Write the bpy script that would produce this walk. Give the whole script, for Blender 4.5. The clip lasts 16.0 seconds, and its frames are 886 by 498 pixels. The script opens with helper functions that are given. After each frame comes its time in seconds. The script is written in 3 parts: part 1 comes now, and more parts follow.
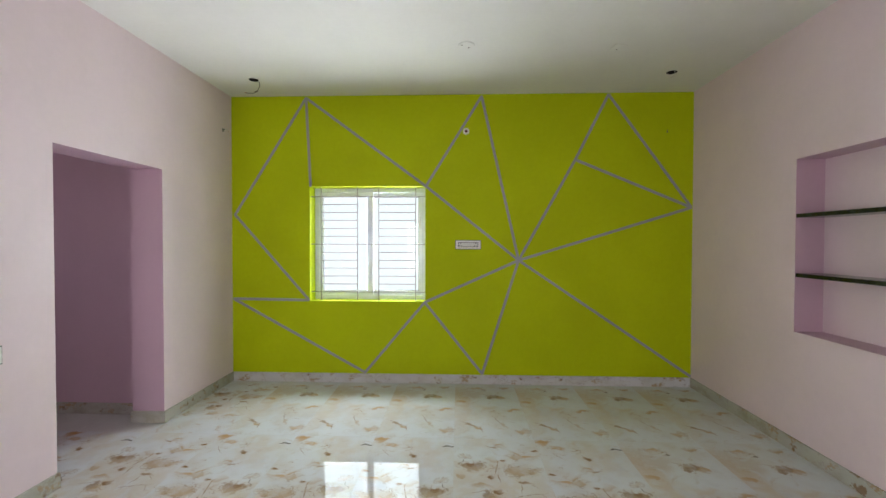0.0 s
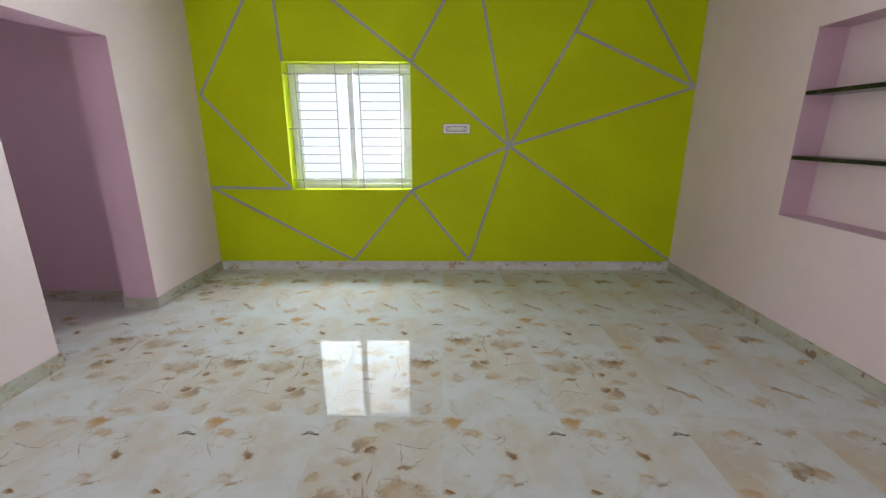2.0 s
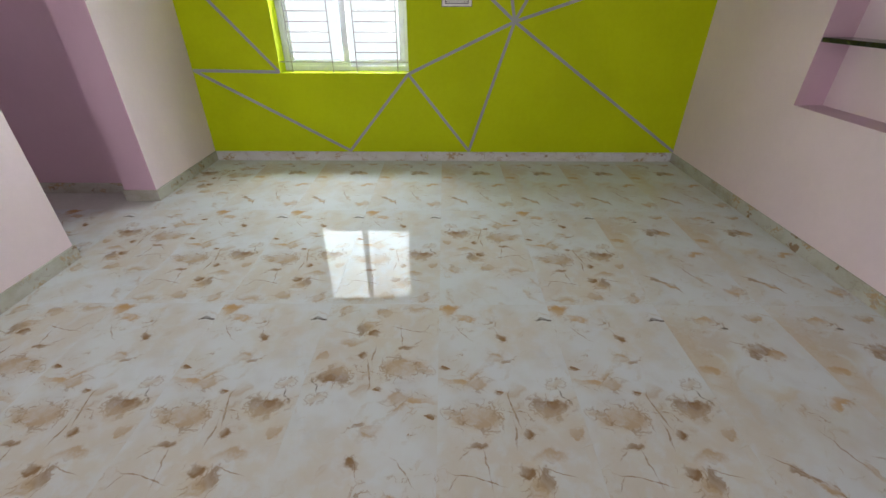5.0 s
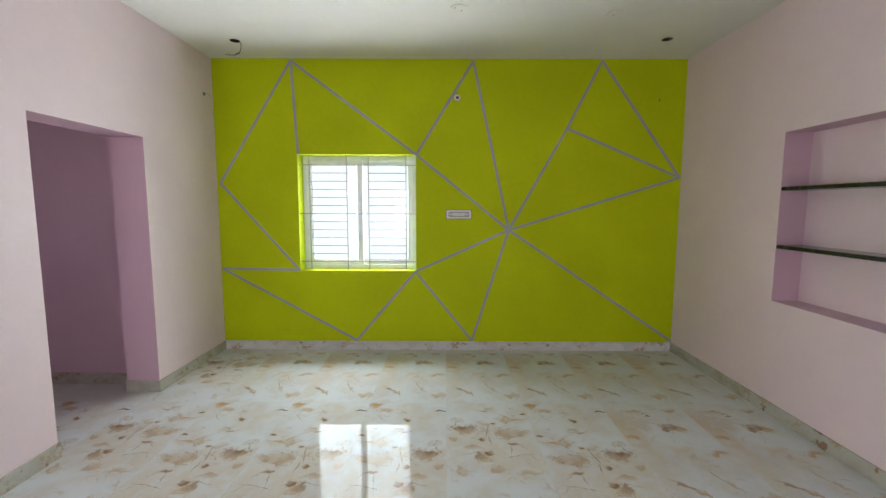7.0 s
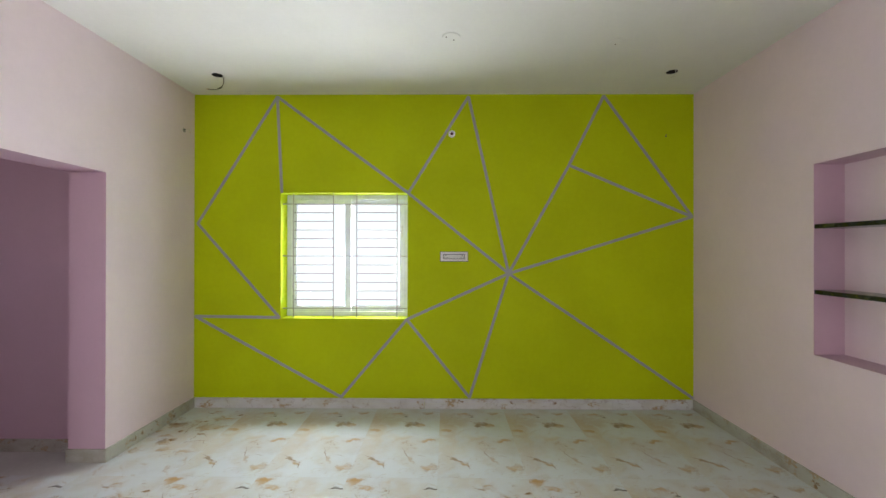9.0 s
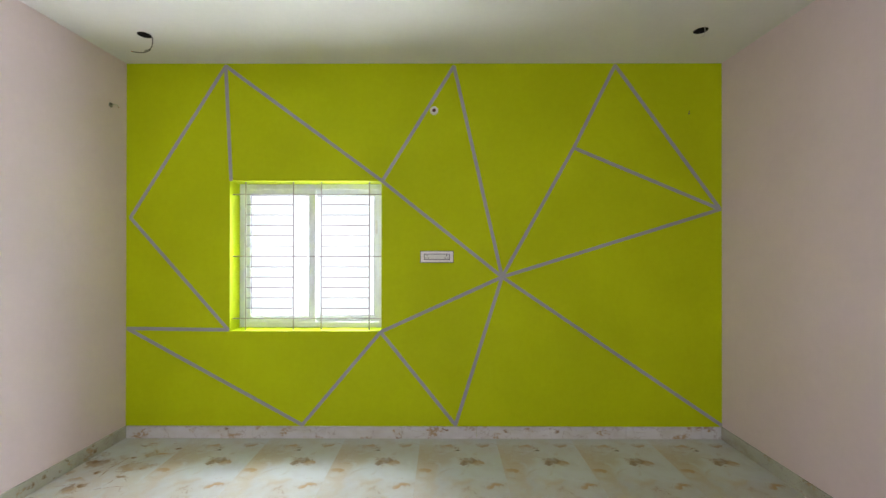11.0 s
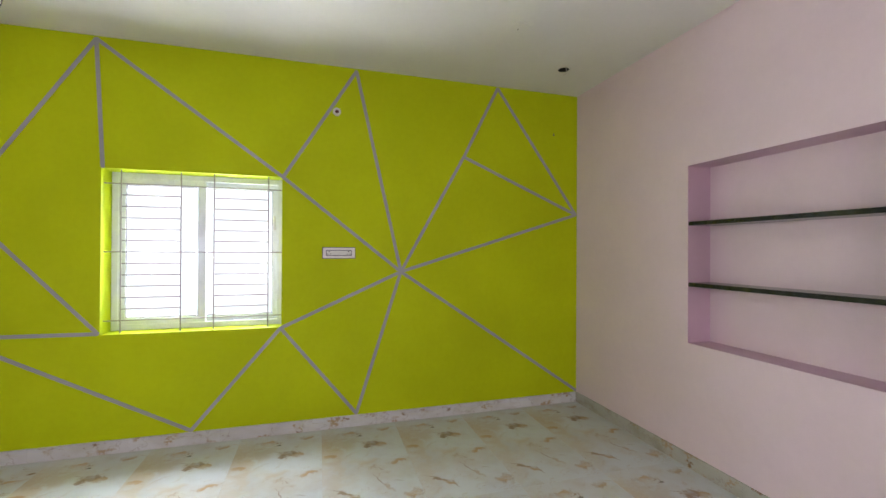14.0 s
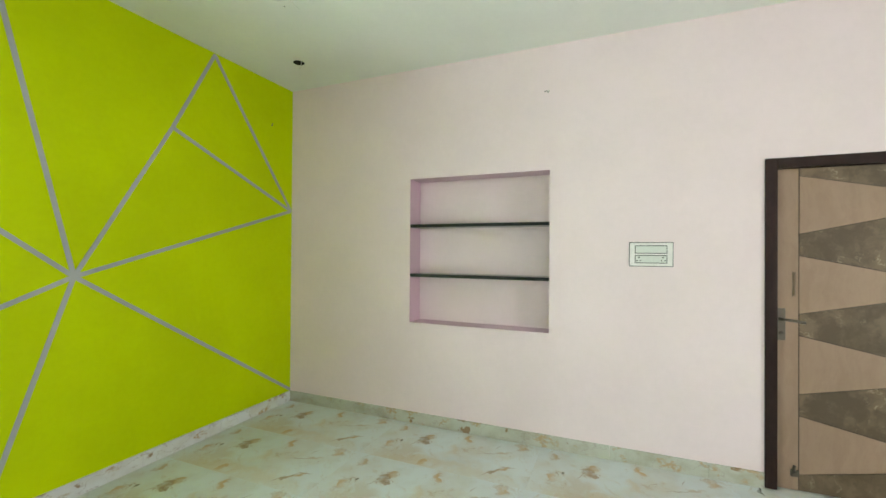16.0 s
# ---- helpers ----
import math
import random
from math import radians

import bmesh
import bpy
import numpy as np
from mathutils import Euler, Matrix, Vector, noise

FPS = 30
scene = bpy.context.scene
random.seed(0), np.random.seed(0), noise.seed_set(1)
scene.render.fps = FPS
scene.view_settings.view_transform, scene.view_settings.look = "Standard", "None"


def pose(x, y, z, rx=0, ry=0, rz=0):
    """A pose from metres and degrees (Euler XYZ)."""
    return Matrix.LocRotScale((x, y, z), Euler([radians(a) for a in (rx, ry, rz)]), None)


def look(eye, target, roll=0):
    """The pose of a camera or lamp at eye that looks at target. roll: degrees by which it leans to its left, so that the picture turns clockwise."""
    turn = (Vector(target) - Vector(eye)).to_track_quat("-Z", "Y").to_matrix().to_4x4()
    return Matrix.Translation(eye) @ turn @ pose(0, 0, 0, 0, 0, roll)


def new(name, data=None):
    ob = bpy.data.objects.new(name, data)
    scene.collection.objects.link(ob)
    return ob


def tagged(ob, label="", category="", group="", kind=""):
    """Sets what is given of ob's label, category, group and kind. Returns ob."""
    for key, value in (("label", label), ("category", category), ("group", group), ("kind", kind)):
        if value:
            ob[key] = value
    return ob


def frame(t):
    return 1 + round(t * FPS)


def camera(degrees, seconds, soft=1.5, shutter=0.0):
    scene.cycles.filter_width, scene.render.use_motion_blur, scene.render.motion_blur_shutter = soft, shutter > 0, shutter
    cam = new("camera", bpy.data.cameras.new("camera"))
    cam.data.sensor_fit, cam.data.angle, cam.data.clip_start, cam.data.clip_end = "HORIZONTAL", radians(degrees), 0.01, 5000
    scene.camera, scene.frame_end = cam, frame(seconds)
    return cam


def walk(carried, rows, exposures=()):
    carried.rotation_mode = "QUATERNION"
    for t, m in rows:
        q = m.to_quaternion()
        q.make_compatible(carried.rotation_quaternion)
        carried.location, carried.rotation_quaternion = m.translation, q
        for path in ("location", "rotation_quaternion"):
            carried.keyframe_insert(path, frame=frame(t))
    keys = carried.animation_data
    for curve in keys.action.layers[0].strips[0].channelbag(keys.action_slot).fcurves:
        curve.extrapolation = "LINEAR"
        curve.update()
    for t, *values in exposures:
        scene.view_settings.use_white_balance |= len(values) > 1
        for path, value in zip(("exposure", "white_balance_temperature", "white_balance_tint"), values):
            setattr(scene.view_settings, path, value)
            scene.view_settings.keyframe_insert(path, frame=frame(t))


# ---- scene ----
cam = camera(93.6, 16.0)
PATH = [
    (0, (0.027, 0.011, 1.5), (-0.046, 2.009, 1.465), 0.1),
    (0.5, (0.002, 0.017, 1.49), (-0.046, 2.016, 1.431), 0.1),
    (1, (0.008, 0.032, 1.482), (-0.023, 2.027, 1.341), 0.1),
    (1.5, (0.001, 0.06, 1.459), (-0.011, 2.036, 1.147), 0.1),
    (2, (0.003, 0.093, 1.42), (0.001, 2.021, 0.887), 0.1),
    (2.5, (0.009, 0.132, 1.382), (0.011, 1.969, 0.593), 0.1),
    (3, (0.011, 0.157, 1.327), (0.018, 1.884, 0.317), 0.2),
    (3.2, (0.02, 0.165, 1.315), (0.026, 1.846, 0.232), 0.2),
    (5.3, (0.024, 0.078, 1.503), (0.016, 1.81, 0.504), 0.2),
    (5.5, (0.039, 0.069, 1.512), (0.023, 1.849, 0.599), 0.2),
    (6, (0.036, 0.04, 1.543), (0.013, 1.927, 0.881), 0.2),
    (6.5, (0.013, 0.01, 1.551), (-0.004, 1.968, 1.143), 0.2),
    (7, (-0.018, 0.001, 1.557), (-0.025, 1.99, 1.351), 0.2),
    (7.5, (0.006, 0.002, 1.553), (-0.005, 2.001, 1.474), 0.1),
    (8, (0.018, 0.014, 1.55), (0.005, 2.014, 1.531), 0.1),
    (8.5, (0.028, 0.136, 1.532), (0.016, 2.136, 1.535), 0.0),
    (9, (0.056, 0.363, 1.534), (0.04, 2.363, 1.538), 0.1),
    (9.5, (0.09, 0.553, 1.536), (0.076, 2.553, 1.536), -0.0),
    (9.7, (0.106, 0.636, 1.53), (0.095, 2.636, 1.533), 0.0),
    (12, (0.214, 1.103, 1.524), (0.213, 3.103, 1.529), 0.1),
    (12.5, (0.212, 1.089, 1.526), (0.261, 3.088, 1.524), 0.1),
    (13, (0.208, 0.959, 1.522), (0.36, 2.953, 1.52), 0.2),
    (13.5, (0.139, 0.834, 1.515), (0.463, 2.808, 1.517), 0.2),
    (14, (-0.028, 0.785, 1.491), (0.542, 2.702, 1.5), 0.3),
    (14.5, (-0.186, 0.862, 1.466), (0.694, 2.658, 1.477), 0.3),
    (15, (-0.377, 0.996, 1.467), (0.851, 2.575, 1.478), 0.4),
    (15.5, (-0.607, 1.177, 1.467), (0.963, 2.416, 1.478), 0.3),
    (16, (-0.769, 1.428, 1.468), (1.075, 2.201, 1.482), 0.4),
]
EXPOSURES = [(0.0, 0.27, 6500, 12), (3.0, 0.31, 6500, 12), (5.5, 0.33, 6500, 12), (8.0, 0.31, 6500, 12), (9.5, 0.43, 6500, 12), (12.0, 0.54, 6500, 15), (14.5, 0.56, 6500, 17), (15.0, 0.60, 6500, 5), (15.5, 0.86, 6500, -10), (16.0, 1.17, 6500, -12)]
walk(cam, [(t, look(eye, target, roll)) for t, eye, target, roll in PATH], EXPOSURES)

# ---- plan: metres, x right, y towards the feature wall ----
X0, X1 = -2.40, 2.442           # side walls
Y0, Y1 = -3.00, 4.397           # rear wall, feature wall
H = 3.042                       # ceiling
WIN = (-1.555, -0.320, 0.864, 2.085)   # window opening x, x, z, z
GATE = (2.423, 3.345, 2.09)     # doorway in the west wall y, y, top
NICHE = (1.902, 3.084, 0.858, 2.095)   # niche in the east wall y, y, z, z
DOOR = (-0.43, 0.57, 2.07)      # door in the east wall
SKIRT = 0.094

# ---- world and light ----
world = bpy.data.worlds.new("sky")
scene.world = world
world.use_nodes = True
wn = world.node_tree
sky = wn.nodes.new("ShaderNodeTexSky")
sky.sky_type, sky.sun_disc = "NISHITA", False
sky.sun_elevation, sky.sun_rotation = radians(48), radians(200)
wn.links.new(sky.outputs[0], wn.nodes["Background"].inputs[0])
wn.nodes["Background"].inputs[1].default_value = 0.1

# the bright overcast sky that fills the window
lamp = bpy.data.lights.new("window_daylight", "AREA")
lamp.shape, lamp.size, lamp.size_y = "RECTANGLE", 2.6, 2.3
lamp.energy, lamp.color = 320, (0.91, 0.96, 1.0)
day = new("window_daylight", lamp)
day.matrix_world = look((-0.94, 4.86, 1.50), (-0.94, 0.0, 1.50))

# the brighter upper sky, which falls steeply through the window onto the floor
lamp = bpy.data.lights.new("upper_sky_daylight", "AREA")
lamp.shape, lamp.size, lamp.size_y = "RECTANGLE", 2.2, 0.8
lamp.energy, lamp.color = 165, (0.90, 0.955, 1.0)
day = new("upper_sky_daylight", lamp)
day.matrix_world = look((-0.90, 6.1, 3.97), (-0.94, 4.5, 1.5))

# fill lamp added outside, aimed up through the window to brighten the ceiling
lamp = bpy.data.lights.new("ceiling_fill", "AREA")
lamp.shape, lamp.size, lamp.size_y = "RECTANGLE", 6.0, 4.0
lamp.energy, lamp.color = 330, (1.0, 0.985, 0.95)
day = new("ceiling_fill", lamp)
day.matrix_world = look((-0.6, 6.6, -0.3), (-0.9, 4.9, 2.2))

# fill lamp added behind an unseen opening to brighten the passage, out of view
PASS_GAP = (-4.15, -3.15, 1.45, 2.45)
lamp = bpy.data.lights.new("passage_fill", "AREA")
lamp.shape, lamp.size, lamp.size_y = "RECTANGLE", 1.1, 1.1
lamp.energy, lamp.color = 6.0, (1.0, 0.98, 0.96)
day = new("passage_fill", lamp)
day.matrix_world = look((-3.65, 0.62, 1.95), (-3.65, 3.4, 2.0))

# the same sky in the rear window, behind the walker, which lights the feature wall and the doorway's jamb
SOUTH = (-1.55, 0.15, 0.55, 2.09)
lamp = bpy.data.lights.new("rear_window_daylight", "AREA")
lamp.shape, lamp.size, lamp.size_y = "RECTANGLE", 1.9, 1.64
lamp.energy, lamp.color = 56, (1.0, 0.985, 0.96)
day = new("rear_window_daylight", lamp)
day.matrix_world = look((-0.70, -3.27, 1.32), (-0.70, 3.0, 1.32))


# ---- materials ----
def mat(name, colour, rough=0.5, metal=0.0, spec=0.5):
    m = bpy.data.materials.new(name)
    m.use_nodes = True
    b = m.node_tree.nodes["Principled BSDF"]
    b.inputs["Base Color"].default_value = (*colour, 1)
    b.inputs["Roughness"].default_value = rough
    b.inputs["Metallic"].default_value = metal
    b.inputs["Specular IOR Level"].default_value = spec
    return m


class Nodes:
    """Short forms for building a node tree."""

    def __init__(self, m):
        self.t, self.n = m.node_tree, m.node_tree.nodes
        self.b = self.n["Principled BSDF"]

    def put(self, sock, v):
        if isinstance(v, bpy.types.NodeSocket):
            self.t.links.new(v, sock)
        elif isinstance(v, tuple) and len(v) == 3 and sock.type == "RGBA":
            sock.default_value = (*v, 1)
        else:
            sock.default_value = v

    def noise(self, vec, scale, detail=4.0, rough=0.55, colour=False):
        q = self.n.new("ShaderNodeTexNoise")
        self.t.links.new(vec, q.inputs["Vector"])
        q.inputs["Scale"].default_value, q.inputs["Detail"].default_value = scale, detail
        q.inputs["Roughness"].default_value = rough
        return q.outputs["Color" if colour else "Fac"]

    def math(self, op, a, b=0.0, clamp=False):
        q = self.n.new("ShaderNodeMath")
        q.operation, q.use_clamp = op, clamp
        self.put(q.inputs[0], a)
        self.put(q.inputs[1], b)
        return q.outputs[0]

    def ramp(self, v, a, b, c=0.0, d=1.0, smooth=True):
        q = self.n.new("ShaderNodeMapRange")
        q.interpolation_type = "SMOOTHSTEP" if smooth else "LINEAR"
        for i, s in enumerate((v, a, b, c, d)):
            self.put(q.inputs[i], s)
        return q.outputs[0]

    def mix(self, f, a, b):
        q = self.n.new("ShaderNodeMix")
        q.data_type = "RGBA"
        self.put(q.inputs[0], f)
        self.put(q.inputs[6], a)
        self.put(q.inputs[7], b)
        return q.outputs[2]

    def coord(self, kind="Object"):
        return self.n.new("ShaderNodeTexCoord").outputs[kind]

    def world_place(self):
        return self.n.new("ShaderNodeNewGeometry").outputs["Position"]

    def place(self, vec, loc=(0, 0, 0), rot=0.0, scale=(1, 1, 1), kind="TEXTURE"):
        q = self.n.new("ShaderNodeMapping")
        q.vector_type = kind
        self.t.links.new(vec, q.inputs["Vector"])
        q.inputs["Location"].default_value = loc
        q.inputs["Rotation"].default_value = (0, 0, rot)
        q.inputs["Scale"].default_value = scale
        return q.outputs[0]

    def vec(self, op, a, b=(0, 0, 0), scale=1.0):
        q = self.n.new("ShaderNodeVectorMath")
        q.operation = op
        self.put(q.inputs[0], a)
        self.put(q.inputs[1], b)
        q.inputs[3].default_value = scale
        return q.outputs[1 if op in ("LENGTH", "DOT_PRODUCT") else 0]

    def bump(self, height, strength, distance=0.01):
        q = self.n.new("ShaderNodeBump")
        q.inputs["Strength"].default_value, q.inputs["Distance"].default_value = strength, distance
        self.t.links.new(height, q.inputs["Height"])
        self.t.links.new(q.outputs[0], self.b.inputs["Normal"])


def paint(name, colour, rough=0.6, mottle=0.022, relief=0.06, spec=0.35):
    """Rolled emulsion on putty: faint roller stipple, uneven sheen and slow mottling."""
    m = mat(name, colour, rough, 0, spec)
    k = Nodes(m)
    p = k.world_place()
    slow, fine = k.noise(p, 1.3, 3), k.noise(p, 26, 5)
    dim = tuple(c * (1 - 2.2 * mottle) for c in colour)
    lit = tuple(min(c * (1 + mottle), 0.95) for c in colour)
    f = k.math("ADD", k.math("MULTIPLY", slow, 0.75), k.math("MULTIPLY", fine, 0.25))
    k.put(k.b.inputs["Base Color"], k.mix(k.ramp(f, 0.3, 0.7), dim, lit))
    k.put(k.b.inputs["Roughness"], k.ramp(k.noise(p, 5, 4), 0.3, 0.7, rough - 0.06, rough + 0.08))
    trowel = k.noise(k.place(p, scale=(0.5, 0.5, 0.16), kind="TEXTURE"), 2.2, 3)
    k.bump(k.math("ADD", k.noise(p, 160, 3), k.math("MULTIPLY", trowel, 2.5)), relief, 0.004)
    return m


WALL = paint("wall_paint", (0.81, 0.682, 0.722), 0.55)
GREEN = paint("green_paint", (0.50, 0.605, 0.0025), 0.62, 0.04, spec=0.15)
# mauve copy of the wall paint: shade in reveals and passage put into colour
WALL_SHADED = paint("shaded_wall_paint", (0.64, 0.445, 0.545), 0.55)
WHITE = paint("ceiling_paint", (0.80, 0.80, 0.78), 0.7, 0.02)
GREY = paint("stripe_paint", (0.37, 0.375, 0.405), 0.5, 0.05)

TAN, ORANGE, BROWN, DARK, BEIGE = (0.44, 0.32, 0.195), (0.48, 0.315, 0.155), (0.25, 0.15, 0.072), (0.06, 0.042, 0.03), (0.56, 0.485, 0.375)


def tile_face(name, flip=False, calm=False):
    """Polished marble-look tile, 0.605 x 1.214 m, printed with tan blotches and veins; local origin at the tile's middle."""
    m = mat(name, (0.7, 0.7, 0.7), 0.01, 0, 0.10)
    k = Nodes(m)
    p = k.place(k.coord(), loc=(0.0, 0.3 if flip else 0.0, 0), scale=(-1 if flip else 1, 1, 1), kind="TEXTURE")
    jig = k.vec("SUBTRACT", k.noise(p, 22, 4, 0.6, True), (0.5, 0.5, 0.5))
    big = k.vec("SUBTRACT", k.noise(p, 7, 2, 0.5, True), (0.5, 0.5, 0.5))
    q = k.vec("ADD", p, k.vec("ADD", k.vec("SCALE", jig, scale=0.055), k.vec("SCALE", big, scale=0.11)))
    thin = k.vec("ADD", p, k.vec("ADD", k.vec("SCALE", jig, scale=0.016), k.vec("SCALE", big, scale=0.06)))
    crumb, fine = k.noise(p, 60, 5, 0.7), k.noise(p, 30, 6, 0.7)
    wash = k.noise(q, 11, 5, 0.6)
    cloud = k.noise(k.vec("ADD", q, (3.1, 1.7, 0)), 4.0, 4)
    ground = k.mix(k.ramp(k.noise(p, 2.6, 4, 0.55), 0.40, 0.74, 0, 0.9), (0.605, 0.645, 0.665), (0.545, 0.515, 0.46))
    ground = k.mix(k.ramp(cloud, 0.50, 0.72, 0, 0.55), ground, (0.515, 0.525, 0.525))
    # hairline veins
    vein = k.math("ABSOLUTE", k.math("SUBTRACT", k.noise(k.place(q, rot=0.5, scale=(1, 0.5, 1)), 3.5, 3), 0.5))
    sparse = k.ramp(k.noise(p, 4.5, 2), 0.52, 0.64)
    col = k.mix(k.math("MULTIPLY", k.ramp(vein, 0.0, 0.010, 0.45, 0.0), sparse), ground, TAN)

    # faint diagonal drifts, darker flecks and curled hairlines that gather in patches
    drift = k.noise(k.place(q, rot=-0.7, scale=(0.45, 1.4, 1)), 7.0, 4, 0.55)
    col = k.mix(k.ramp(drift, 0.58, 0.74, 0, 0.5), col, TAN)
    fleck = k.math("MULTIPLY", k.ramp(crumb, 0.66, 0.72), k.ramp(k.noise(p, 8, 2), 0.56, 0.66))
    col = k.mix(k.math("MULTIPLY", fleck, 0.5), col, BROWN)
    swirl = k.math("ABSOLUTE", k.math("SUBTRACT", k.noise(k.vec("ADD", q, (5.3, 3.7, 0)), 11, 1.5, 0.5), 0.5))
    stroke = k.math("MULTIPLY", k.ramp(swirl, 0.0, 0.024, 1.0, 0.0), k.ramp(fine, 0.40, 0.56))
    patch = k.ramp(k.noise(k.vec("ADD", p, (7, 1, 0)), 6.0, 2), 0.58, 0.68)
    col = k.mix(k.math("MULTIPLY", k.math("MULTIPLY", stroke, patch), 0.75), col, BROWN)
    col = k.mix(k.math("MULTIPLY", patch, 0.15), col, BEIGE)
    petal = k.math("ABSOLUTE", k.math("SUBTRACT", k.noise(q, 15, 2, 0.55), 0.5))
    curl = k.ramp(petal, 0.0, 0.045, 1.0, 0.0)

    def blot(c, u, v, ru, rv, turn, colour, amount, rim=0.0):
        """A watery stain, dense on one side and feathered on the other, with curled broken outlines; a thin one is a vein."""
        at = (u - 0.3025, v - 0.607, 0)
        if min(ru, rv) < 0.009:
            size = (ru * 0.7 if ru < rv else ru, rv * 0.7 if rv < ru else rv, 1)
            d = k.vec("LENGTH", k.place(thin, at, radians(turn), size))
            f = k.math("MULTIPLY", k.ramp(d, 1.1, 0.3), k.ramp(fine, 0.38, 0.52, 0.25, 1.0))
            return k.mix(k.math("MULTIPLY", f, amount, True), c, colour)
        local = k.place(q, at, radians(turn), (ru * 1.12, rv * 1.12, 1))
        d = k.vec("LENGTH", local)
        lean = k.vec("DOT_PRODUCT", local, (0.55, 0.8 if u * 10 % 2 < 1 else -0.8, 0))
        c = k.mix(k.math("MULTIPLY", k.ramp(d, 1.9, 0.8, 0.0, 0.25), k.ramp(wash, 0.35, 0.6), True), c, BEIGE)
        fill = k.math("MULTIPLY", k.ramp(d, 1.08, 0.62), k.ramp(lean, -0.9, 0.8, 0.42, 1.0))
        fill = k.math("MULTIPLY", fill, k.ramp(wash, 0.32, 0.55, 0.45, 1.0))
        c = k.mix(k.math("MULTIPLY", fill, amount * 1.4, True), c, colour)
        if rim:
            ring = k.math("MULTIPLY", k.ramp(d, 0.50, 0.85), k.ramp(d, 1.60, 1.0))
            c = k.mix(k.math("MULTIPLY", k.math("MULTIPLY", ring, curl), rim * 0.5, True), c, BROWN)
        return c

    def finish_tile(c):
        k.put(k.b.inputs["Base Color"], c)
        k.put(k.b.inputs["Roughness"], k.ramp(k.noise(p, 9, 5), 0.35, 0.7, 0.0, 0.006))
        k.bump(k.noise(k.world_place(), 7, 1), 0.022, 0.01)
        return m

    if calm:
        col = blot(col, 0.03, 0.66, 0.11, 0.48, 4, BEIGE, 0.45)
        col = blot(col, 0.10, 0.95, 0.16, 0.16, 20, TAN, 0.25)
        col = blot(col, 0.375, 0.875, 0.052, 0.034, 10, BROWN, 0.70, 1.0)
        col = blot(col, 0.425, 0.840, 0.042, 0.030, -15, TAN, 0.75, 0.9)
        col = blot(col, 0.335, 0.830, 0.020, 0.030, 0, BROWN, 0.75, 0.5)
        col = blot(col, 0.300, 0.905, 0.060, 0.006, -14, BROWN, 0.60)
        col = blot(col, 0.110, 0.255, 0.100, 0.006, -32, BROWN, 0.85)
        col = blot(col, 0.120, 0.235, 0.040, 0.016, -30, BROWN, 0.60, 1.0)
        col = blot(col, 0.180, 0.190, 0.034, 0.022, -40, TAN, 0.70, 1.0)
        col = blot(col, 0.215, 0.150, 0.008, 0.050, 28, BROWN, 0.65)
        col = blot(col, 0.520, 0.550, 0.054, 0.030, 8, ORANGE, 0.65, 0.4)
        col = blot(col, 0.540, 0.130, 0.050, 0.040, 0, ORANGE, 0.60, 0.6)
        col = blot(col, 0.060, 0.738, 0.052, 0.028, 0, ORANGE, 0.60)
        col = blot(col, 0.360, 0.330, 0.006, 0.130, 24, BROWN, 0.60)
        col = blot(col, 0.410, 0.230, 0.016, 0.050, 20, TAN, 0.60, 0.5)
        col = blot(col, 0.480, 0.300, 0.050, 0.008, -10, BROWN, 0.45)
        col = blot(col, 0.500, 1.110, 0.050, 0.026, 0, TAN, 0.65, 0.5)
        col = blot(col, 0.210, 1.100, 0.060, 0.022, 10, ORANGE, 0.55, 0.5)
        col = blot(col, 0.290, 1.040, 0.020, 0.016, 0, DARK, 0.70)
        return finish_tile(blot(col, 0.300, 0.600, 0.080, 0.040, 0, BEIGE, 0.45))
    col = blot(col, 0.19, 0.22, 0.22, 0.20, 10, BEIGE, 0.40)
    col = blot(col, 0.40, 0.95, 0.13, 0.15, 40, BEIGE, 0.22)
    col = blot(col, 0.55, 0.30, 0.07, 0.20, 0, BEIGE, 0.20)
    col = blot(col, 0.050, 1.165, 0.058, 0.048, 20, ORANGE, 0.80, 0.5)
    col = blot(col, 0.140, 1.098, 0.046, 0.032, 0, ORANGE, 0.75, 0.5)
    col = blot(col, 0.565, 1.085, 0.034, 0.014, -5, DARK, 0.95)
    col = blot(col, 0.275, 1.130, 0.034, 0.032, 0, BEIGE, 0.45, 0.4)
    col = blot(col, 0.130, 0.980, 0.006, 0.090, 38, BROWN, 0.60)
    col = blot(col, 0.313, 0.936, 0.020, 0.026, 15, BROWN, 0.75, 0.8)
    col = blot(col, 0.300, 0.965, 0.005, 0.080, 18, BROWN, 0.55)
    col = blot(col, 0.275, 0.805, 0.046, 0.040, 0, TAN, 0.60, 0.4)
    col = blot(col, 0.325, 0.775, 0.034, 0.010, 35, BROWN, 0.60)
    col = blot(col, 0.029, 0.742, 0.024, 0.009, -4, BROWN, 0.95, 0.8)
    col = blot(col, 0.080, 0.662, 0.062, 0.016, 2, ORANGE, 0.70)
    col = blot(col, 0.170, 0.700, 0.040, 0.010, 15, TAN, 0.60)
    col = blot(col, 0.180, 0.652, 0.046, 0.038, 0, TAN, 0.55, 0.8)
    col = blot(col, 0.271, 0.608, 0.022, 0.017, 0, BROWN, 0.85, 0.6)
    col = blot(col, 0.340, 0.610, 0.040, 0.040, 0, TAN, 0.35)
    col = blot(col, 0.325, 0.520, 0.007, 0.120, 8, BROWN, 0.75)
    col = blot(col, 0.312, 0.400, 0.008, 0.080, -3, BROWN, 0.75)
    col = blot(col, 0.330, 0.500, 0.050, 0.007, -6, BROWN, 0.45)
    col = blot(col, 0.168, 0.482, 0.088, 0.058, 0, TAN, 0.62, 1.0)
